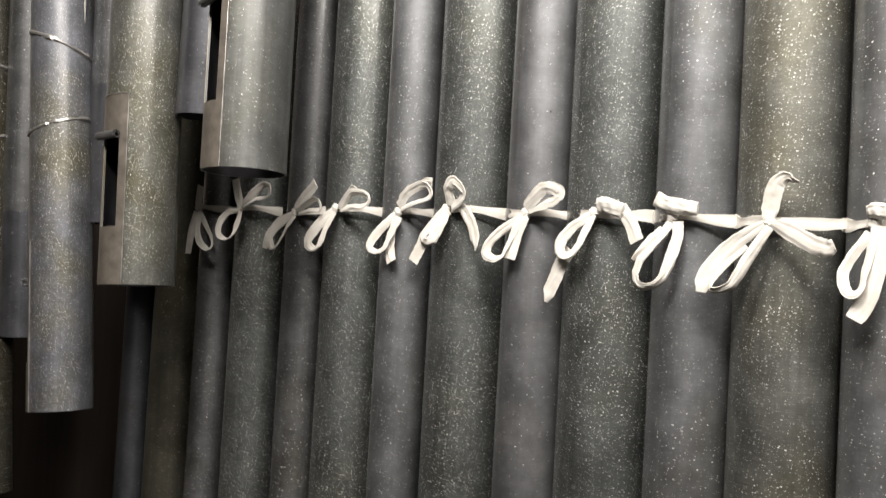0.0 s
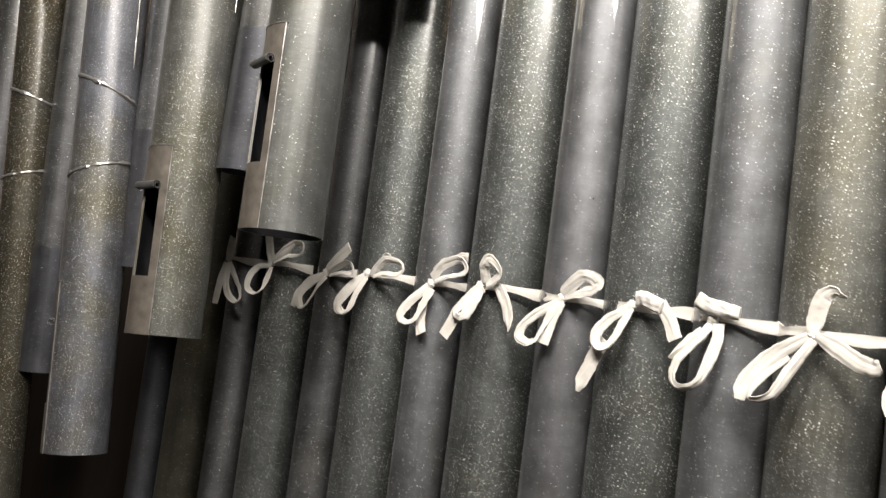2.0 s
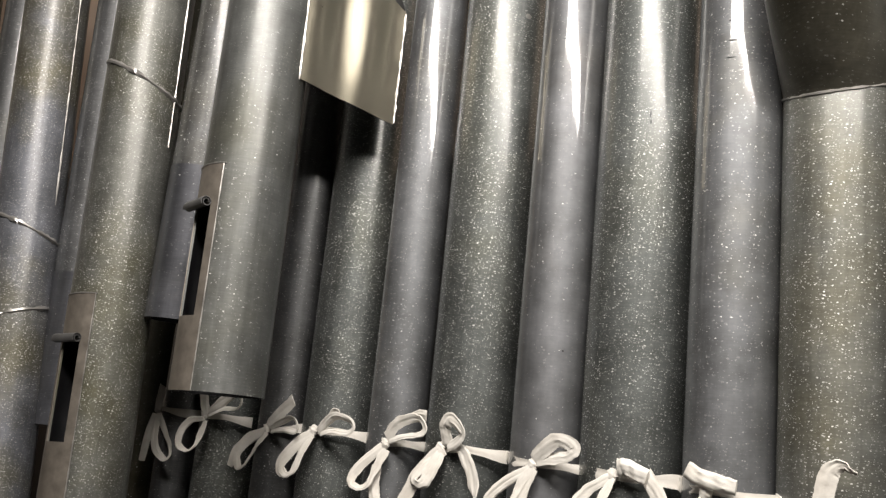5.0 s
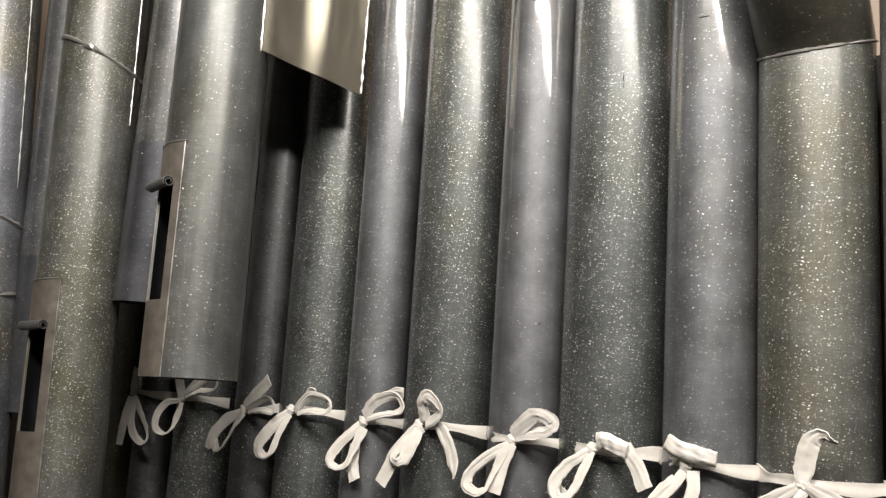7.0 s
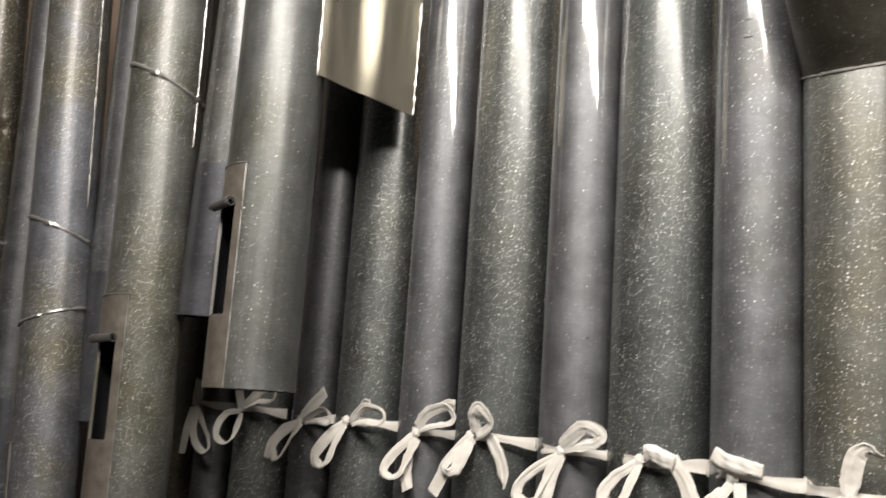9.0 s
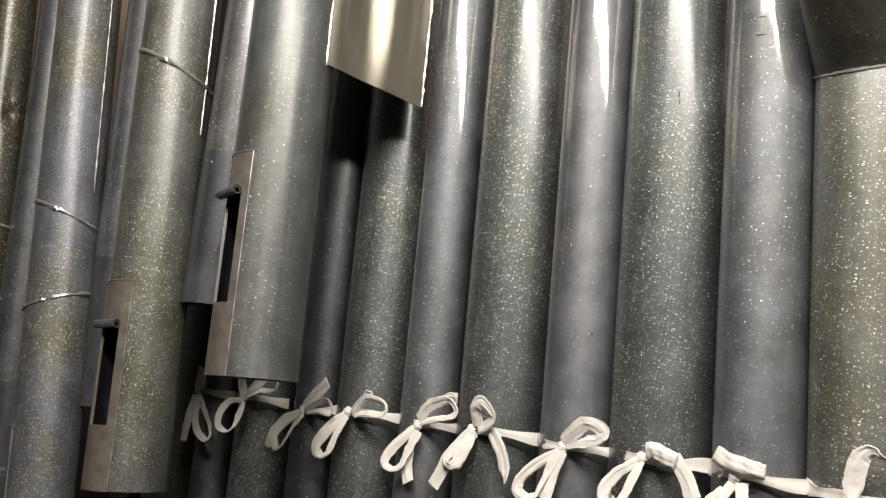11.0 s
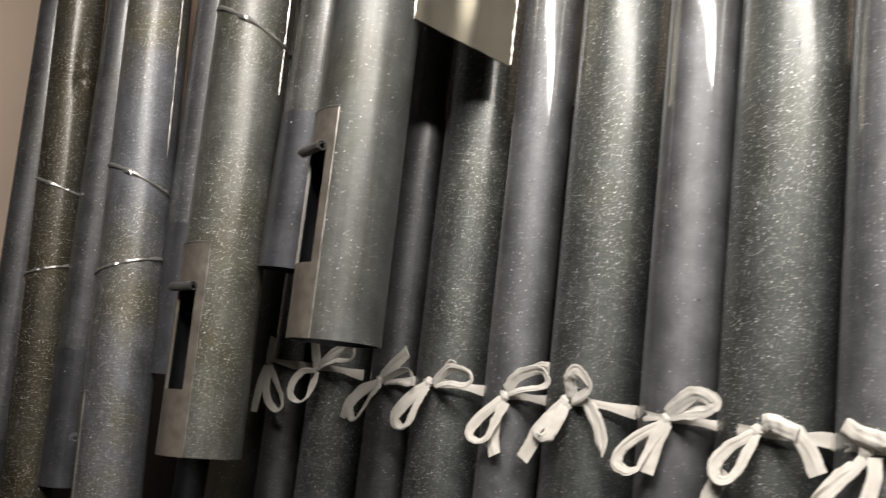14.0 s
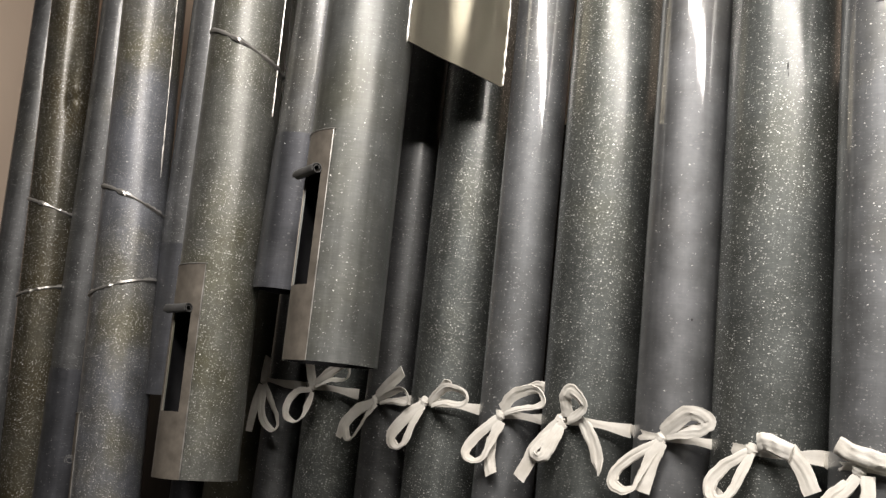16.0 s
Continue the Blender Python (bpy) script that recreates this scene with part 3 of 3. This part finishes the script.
for s, d, ls, ld, bottom, collar in [(0.044, 0.145, 0.015, -0.003, 1.785, 2.05), (-0.283, 0.137, -0.012, 0.022, 1.588, 1.875), (-0.675, 0.146, -0.013, 0.03, 1.32, 1.615), (-1.053, 0.159, -0.012, 0.034, 1.05, 1.375)]:
    p = empty("inner_hanging_pipe", row_pose(s, d, bottom, ls, ld), "grey organ pipe hanging behind, with a slate sleeve", "organ pipe", "inner hanging pipes")
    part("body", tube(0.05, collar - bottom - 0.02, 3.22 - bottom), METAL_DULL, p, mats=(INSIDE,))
    part("sleeve", tube(0.0512, 0.0, collar - bottom), METAL_SLEEVE, p, "smooth slate-grey tuning sleeve", mats=(INSIDE,))


# ---- cotton tapes tied in bows round the standing pipes ----
TAPE = 0.021


def ribbon(rows, side, seed, plump=0.0, wide=1.0):
    """A folded tape along control rows of (across, up, seen width, lift) in millimetres; its hidden width turns into depth."""
    rnd = random.Random(seed)
    centre = [Vector((x, -l, z)) / 1000 for x, z, w, l in rows]
    widths = [Vector((w / 1000, 0, 0)) for x, z, w, l in rows]
    count = 9 * (len(rows) - 1)
    pts, ws = curve_points(centre, count), curve_points(widths, count)
    folds = [rnd.uniform(-1, 1) for _ in range(6)]
    bm = bmesh.new()
    lines, n = [], 10
    for k, p in enumerate(pts):
        t = pts[min(k + 1, count)] - pts[max(k - 1, 0)]
        flat = Vector((-t.z, 0, t.x))
        flat = flat.normalized() if flat.length > 1e-6 else Vector((0, 0, 1))
        p = p + Vector((noise.noise((k * 0.23, seed, 0.0)), 0.0, noise.noise((k * 0.23, seed, 7.0)))) * 0.0011
        w = min(max(ws[k].x * wide * (1 + 0.14 * noise.noise((k * 0.31, seed, 3.0))), 0.004), TAPE)
        narrow = max(0.0, 1.0 - w / TAPE)
        deep = side * (0.0012 + 0.0045 * narrow)
        ends = min(1.0, 0.35 + 4.0 * min(k, count - k) / count)
        puff = 0.0008 + (0.0026 * narrow + plump) * ends
        row = []
        for back in (0, 1):
            for q in range(n + 1):
                f = 2 * q / n - 1
                round_off = math.sqrt(max(1 - f * f, 0.0))
                crease = 0.00055 * math.sin(f * 4.5 + folds[0] * 3 + k * 0.16 * folds[1]) + 0.0004 * math.sin(f * 10 + folds[2] * 3 + k * 0.3 * folds[3])
                ruck = (0.00012 + 0.1 * plump) * math.sin(k * 0.7 + folds[4] * 5 + f * 2)
                y = deep * f * ends + (crease + ruck) * ends - puff * round_off * (1 if back == 0 else -0.7) + 0.0004 * back
                edge_wave = 1 + 0.05 * f * noise.noise((k * 0.55, seed, 11.0 + f))
                row.append(bm.verts.new(p + flat * (f * edge_wave * w / 2) + Vector((0, y, 0))))
        lines.append(row)
    m = n + 1
    for r0, r1 in zip(lines, lines[1:]):
        for q in range(n):
            bm.faces.new((r0[q], r0[q + 1], r1[q + 1], r1[q]))
            bm.faces.new((r0[q + m + 1], r0[q + m], r1[q + m], r1[q + m + 1]))
        bm.faces.new((r0[m], r0[0], r1[0], r1[m]))
        bm.faces.new((r0[n], r0[n + m], r1[n + m], r1[n]))
    for r in (lines[0], lines[-1]):
        for q in range(n):
            bm.faces.new((r[q], r[q + 1], r[q + m + 1], r[q + m]))
    bmesh.ops.recalc_face_normals(bm, faces=bm.faces)
    return bm


def band(r, a0, a1, z0, z1, w0, w1, seed):
    """Tape lying round the front of a pipe, from angle a0 to a1."""
    rnd = random.Random(seed)
    ph = rnd.uniform(0, 6)
    bm = bmesh.new()
    lines, n = [], 22
    for k in range(n + 1):
        t = k / n
        a, z, w = a0 + (a1 - a0) * t, z0 + (z1 - z0) * t + 0.0018 * math.sin(t * 5 + ph), (w0 + (w1 - w0) * t) * (1 + 0.20 * math.sin(t * 7 + 2.3 * ph))
        row = []
        free = max(0.0, abs(a) - 50.0) / 24.0 * 0.029
        turn = radians(math.copysign(min(abs(a), 50.0), a))
        for off in (0.0024, 0.0010):
            for q in range(6):
                f = q / 2.5 - 1
                rad = r + off + 0.0004 * math.sin(f * 3.4 + ph + 2.5 * t) + 0.0003 * math.sin(9 * t + ph)
                row.append(bm.verts.new((rad * math.sin(turn) + math.copysign(free, a) * math.cos(turn), -rad * math.cos(turn) + free * abs(math.sin(turn)), z + f * w / 2)))
        lines.append(row)
    for r0, r1 in zip(lines, lines[1:]):
        for q in range(5):
            bm.faces.new((r0[q], r0[q + 1], r1[q + 1], r1[q]))
            bm.faces.new((r0[q + 7], r0[q + 6], r1[q + 6], r1[q + 7]))
        bm.faces.new((r0[6], r0[0], r1[0], r1[6]))
        bm.faces.new((r0[5], r0[11], r1[11], r1[5]))
    for r in (lines[0], lines[-1]):
        for q in range(5):
            bm.faces.new((r[q], r[q + 1], r[q + 7], r[q + 6]))
    bmesh.ops.recalc_face_normals(bm, faces=bm.faces)
    return bm


def knot(size, seed):
    """A small lumpy knot with the tape's folds round it."""
    bm = bmesh.new()
    bmesh.ops.create_icosphere(bm, subdivisions=3, radius=1.0)
    for v in bm.verts:
        c = v.co
        k = 1 + 0.10 * math.sin(9 * c.z + 4 * c.x + seed) + 0.08 * noise.noise(c * 2.5 + Vector((seed, 0, 0)))
        v.co = Vector((c.x * size * 0.75, c.y * size * 0.55, c.z * size * 0.8)) * k
    return bm


# where each bow is tied: place along the row and offset of the round that its band follows
TIED_AT = {
    1: (-0.160, -0.070), 2: (-0.018, -0.070), 3: (0.146, -0.074), 4: (0.268, -0.074), 5: (0.405, -0.078), 6: (0.542, -0.074),
    7: (0.679, -0.074), 8: (0.806, -0.074), 9: (0.940, -0.070), 10: (1.062, -0.060), 11: (1.192, -0.066),
}
RADIUS = 0.0645
TIE = {1: 1.634, 2: 1.632, 3: 1.627, 4: 1.629, 5: 1.624, 6: 1.624, 7: 1.619, 8: 1.615, 9: 1.610, 10: 1.604, 11: 1.601, 12: 1.600}


def bow(number, across, z, strands):
    s, d = TIED_AT[number]
    b = empty("tape_bow", row_pose(s, d, z), "off-white cotton tape tied in a loose bow round an organ pipe", "tape bow", "cotton tape bows")
    a = math.degrees(across / RADIUS)
    before = (TIE[number] + TIE.get(number - 1, TIE[number])) / 2 - z
    after = (TIE[number] + TIE[number + 1]) / 2 - z
    part("band", band(RADIUS, -74, a, before, 0, 0.016, 0.009, number), COTTON, b)
    part("band", band(RADIUS, a, 74, 0, after, 0.009, 0.016, number + 50), COTTON, b)
    lump = part("knot", knot(0.0105, number * 1.7), COTTON, b)
    lump.location = (across, -RADIUS - 0.006, 0)
    for k, (kind, side, rows) in enumerate(strands):
        ob = part("loop" if kind == "loop" else "tail", ribbon(rows, side, 17 * number + k, 0.005 if kind == "roll" else 0.0, (1.22 if 4 <= number < 9 else 1.03) if kind == "loop" else 1.12), COTTON, b)
        ob.location = (across, -RADIUS, 0)
    return b


bow(1, -0.012, 1.635, [
    ('loop', 1, [(6, -8, 23, 9), (19, -50, 18, 17), (40, -75, 15, 23), (74, -90, 7, 25), (85, -76, 14, 23), (57, -48, 17, 17), (12, -13, 17, 9)]),
    ('tail', 1, [(0, -9, 15, 10), (-8, -52, 19, 14), (-9, -100, 16, 18)]),
    ('tail', -1, [(5, 0, 16, 10), (13, 21, 19, 14), (22, 45, 19, 18)]),
])
bow(2, -0.004, 1.633, [
    ('loop', 1, [(2, -6, 9, 9), (-30, -12, 11, 16), (-45, -34, 15, 22), (-41, -57, 11, 25), (-15, -66, 5, 25), (2, -56, 11, 22), (6, -33, 22, 16), (6, -10, 13, 9)]),
    ('tail', -1, [(8, 2, 14, 10), (0, 27, 21, 14), (-6, 56, 23, 18)]),
    ('loop', -1, [(11, 5, 11, 9), (55, 26, 18, 17), (96, 42, 10, 23), (119, 34, 12, 25), (108, 18, 7, 23), (65, 15, 9, 17), (13, 0, 7, 9)]),
])
bow(3, 0.000, 1.623, [
    ('loop', 1, [(-1, -4, 11, 9), (-35, -23, 20, 16), (-50, -48, 15, 22), (-42, -66, 12, 25), (-32, -71, 6, 25), (-22, -59, 10, 22), (-9, -30, 12, 16), (5, -7, 12, 9)]),
    ('tail', 1, [(-10, -12, 9, 10), (-57, -38, 14, 14), (-70, -71, 12, 18)]),
    ('tail', -1, [(9, 4, 16, 10), (33, 24, 20, 13), (56, 41, 21, 15), (70, 51, 22, 18)]),
    ('loop', -1, [(11, 1, 9, 9), (48, 14, 10, 17), (78, 22, 6, 23), (94, 13, 9, 25), (92, 0, 8, 23), (57, 1, 10, 17), (16, -4, 8, 9)]),
])
bow(4, -0.007, 1.629, [
    ('loop', 1, [(1, -5, 14, 9), (-25, -25, 16, 16), (-47, -52, 17, 22), (-47, -68, 15, 25), (-30, -76, 8, 25), (-17, -62, 14, 22), (-11, -35, 15, 16), (-1, -10, 12, 9)]),
    ('loop', -1, [(14, -1, 11, 9), (38, 16, 11, 16), (62, 26, 10, 22), (97, 21, 9, 25), (107, 10, 9, 25), (90, 1, 8, 22), (55, 2, 6, 16), (20, -4, 8, 9)]),
    ('tail', -1, [(39, 18, 9, 10), (49, 31, 11, 14), (65, 33, 6, 18)]),
])
bow(5, 0.012, 1.621, [
    ('loop', 1, [(-3, -5, 12, 9), (-28, -28, 12, 16), (-46, -52, 12, 22), (-44, -65, 9, 25), (-29, -70, 7, 25), (-14, -62, 10, 22), (-6, -37, 14, 16), (3, -8, 17, 9)]),
    ('tail', 1, [(-10, -33, 16, 10), (-9, -57, 18, 13), (-5, -74, 25, 15), (1, -86, 28, 18)]),
    ('loop', -1, [(3, 9, 16, 9), (27, 30, 15, 16), (59, 41, 12, 22), (80, 40, 9, 25), (89, 25, 11, 25), (71, 17, 8, 22), (43, 13, 8, 16), (9, 5, 9, 9)]),
    ('tail', -1, [(48, 42, 8, 10), (67, 47, 13, 14), (84, 46, 14, 18)]),
])
bow(6, -0.015, 1.625, [
    ('tail', 1, [(8, -2, 17, 10), (-12, -20, 20, 12), (-34, -45, 22, 14), (-43, -66, 23, 16), (-55, -88, 26, 18)]),
    ('loop', 1, [(5, -5, 12, 9), (-1, -26, 15, 17), (-9, -48, 14, 23), (-19, -56, 10, 25), (-31, -48, 14, 23), (-21, -31, 12, 17), (-2, -7, 10, 9)]),
    ('loop', -1, [(15, 5, 16, 9), (14, 22, 14, 16), (16, 33, 15, 22), (29, 41, 15, 25), (48, 24, 12, 22), (37, 11, 13, 16), (15, 2, 12, 9)]),
    ('tail', -1, [(34, 6, 11, 10), (51, -12, 21, 12), (64, -30, 29, 14), (73, -52, 16, 16), (76, -67, 4, 18)]),
])
bow(7, 0.006, 1.617, [
    ('loop', 1, [(-3, -7, 9, 9), (-29, -24, 11, 16), (-51, -45, 10, 22), (-56, -63, 12, 25), (-41, -71, 9, 25), (-28, -66, 8, 22), (-20, -45, 10, 16), (-3, -10, 9, 9)]),
    ('tail', 1, [(2, -5, 15, 10), (-8, -26, 23, 13), (-13, -47, 28, 15), (-17, -70, 27, 18)]),
    ('loop', -1, [(3, 5, 14, 9), (20, 19, 23, 16), (40, 33, 16, 22), (59, 33, 15, 25), (71, 26, 18, 25), (60, 16, 14, 22), (39, 11, 13, 16), (8, 5, 12, 9)]),
])
bow(8, -0.003, 1.616, [
    ('loop', 1, [(-2, -3, 9, 9), (-21, -17, 10, 16), (-39, -38, 13, 22), (-41, -56, 11, 25), (-30, -63, 10, 25), (-17, -53, 10, 22), (-8, -30, 12, 16), (1, -4, 9, 9)]),
    ('roll', -1, [(9, 10, 20, 12), (21, 11, 22, 13), (36, 6, 22, 15), (51, 1, 24, 16)]),
    ('tail', -1, [(45, 5, 22, 10), (55, -5, 26, 13), (65, -18, 28, 15), (76, -40, 29, 18)]),
    ('tail', 1, [(-32, -52, 26, 14), (-44, -70, 30, 13), (-53, -89, 30, 12), (-62, -108, 22, 11), (-70, -130, 4, 10)]),
])
bow(9, -0.015, 1.609, [
    ('loop', 1, [(10, -6, 14, 9), (11, -31, 14, 14), (5, -57, 14, 19), (-3, -81, 9, 23), (-18, -92, 8, 25), (-34, -91, 11, 25), (-41, -77, 13, 23), (-37, -58, 13, 19), (-22, -36, 13, 14), (0, -8, 12, 9)]),
    ('tail', 1, [(-9, -18, 14, 10), (-26, -36, 16, 14), (-49, -58, 3, 18)]),
    ('roll', -1, [(-22, 24, 18, 12), (-5, 16, 21, 13), (18, 12, 20, 15), (39, 9, 15, 16)]),
])
bow(10, -0.007, 1.602, [
    ('tail', -1, [(1, 1, 11, 10), (3, 16, 19, 11), (7, 33, 21, 13), (12, 46, 17, 14), (23, 52, 11, 15), (31, 48, 6, 17), (39, 45, 1, 18)]),
    ('tail', 1, [(-4, -4, 10, 10), (-33, -23, 16, 12), (-57, -46, 19, 14), (-73, -70, 19, 16), (-76, -89, 11, 18)]),
    ('loop', 1, [(3, -7, 9, 9), (-10, -30, 11, 16), (-24, -58, 12, 22), (-38, -81, 9, 25), (-62, -85, 7, 22), (-55, -62, 11, 16), (-25, -30, 9, 9)]),
    ('tail', -1, [(5, -2, 10, 10), (30, -14, 19, 12), (53, -26, 20, 14), (71, -31, 18, 16), (80, -28, 13, 18)]),
])
bow(11, -0.020, 1.600, [
    ('loop', 1, [(-3, -11, 12, 9), (-20, -39, 10, 17), (-27, -61, 11, 23), (-20, -80, 10, 25), (-9, -77, 8, 23), (-6, -60, 9, 17), (1, -12, 12, 9)]),
    ('tail', 1, [(8, -3, 18, 10), (5, -47, 25, 13), (-3, -85, 22, 15), (-15, -109, 17, 18)]),
    ('roll', -1, [(-7, 13, 12, 12), (3, 14, 16, 14), (17, 12, 16, 16)]),
])
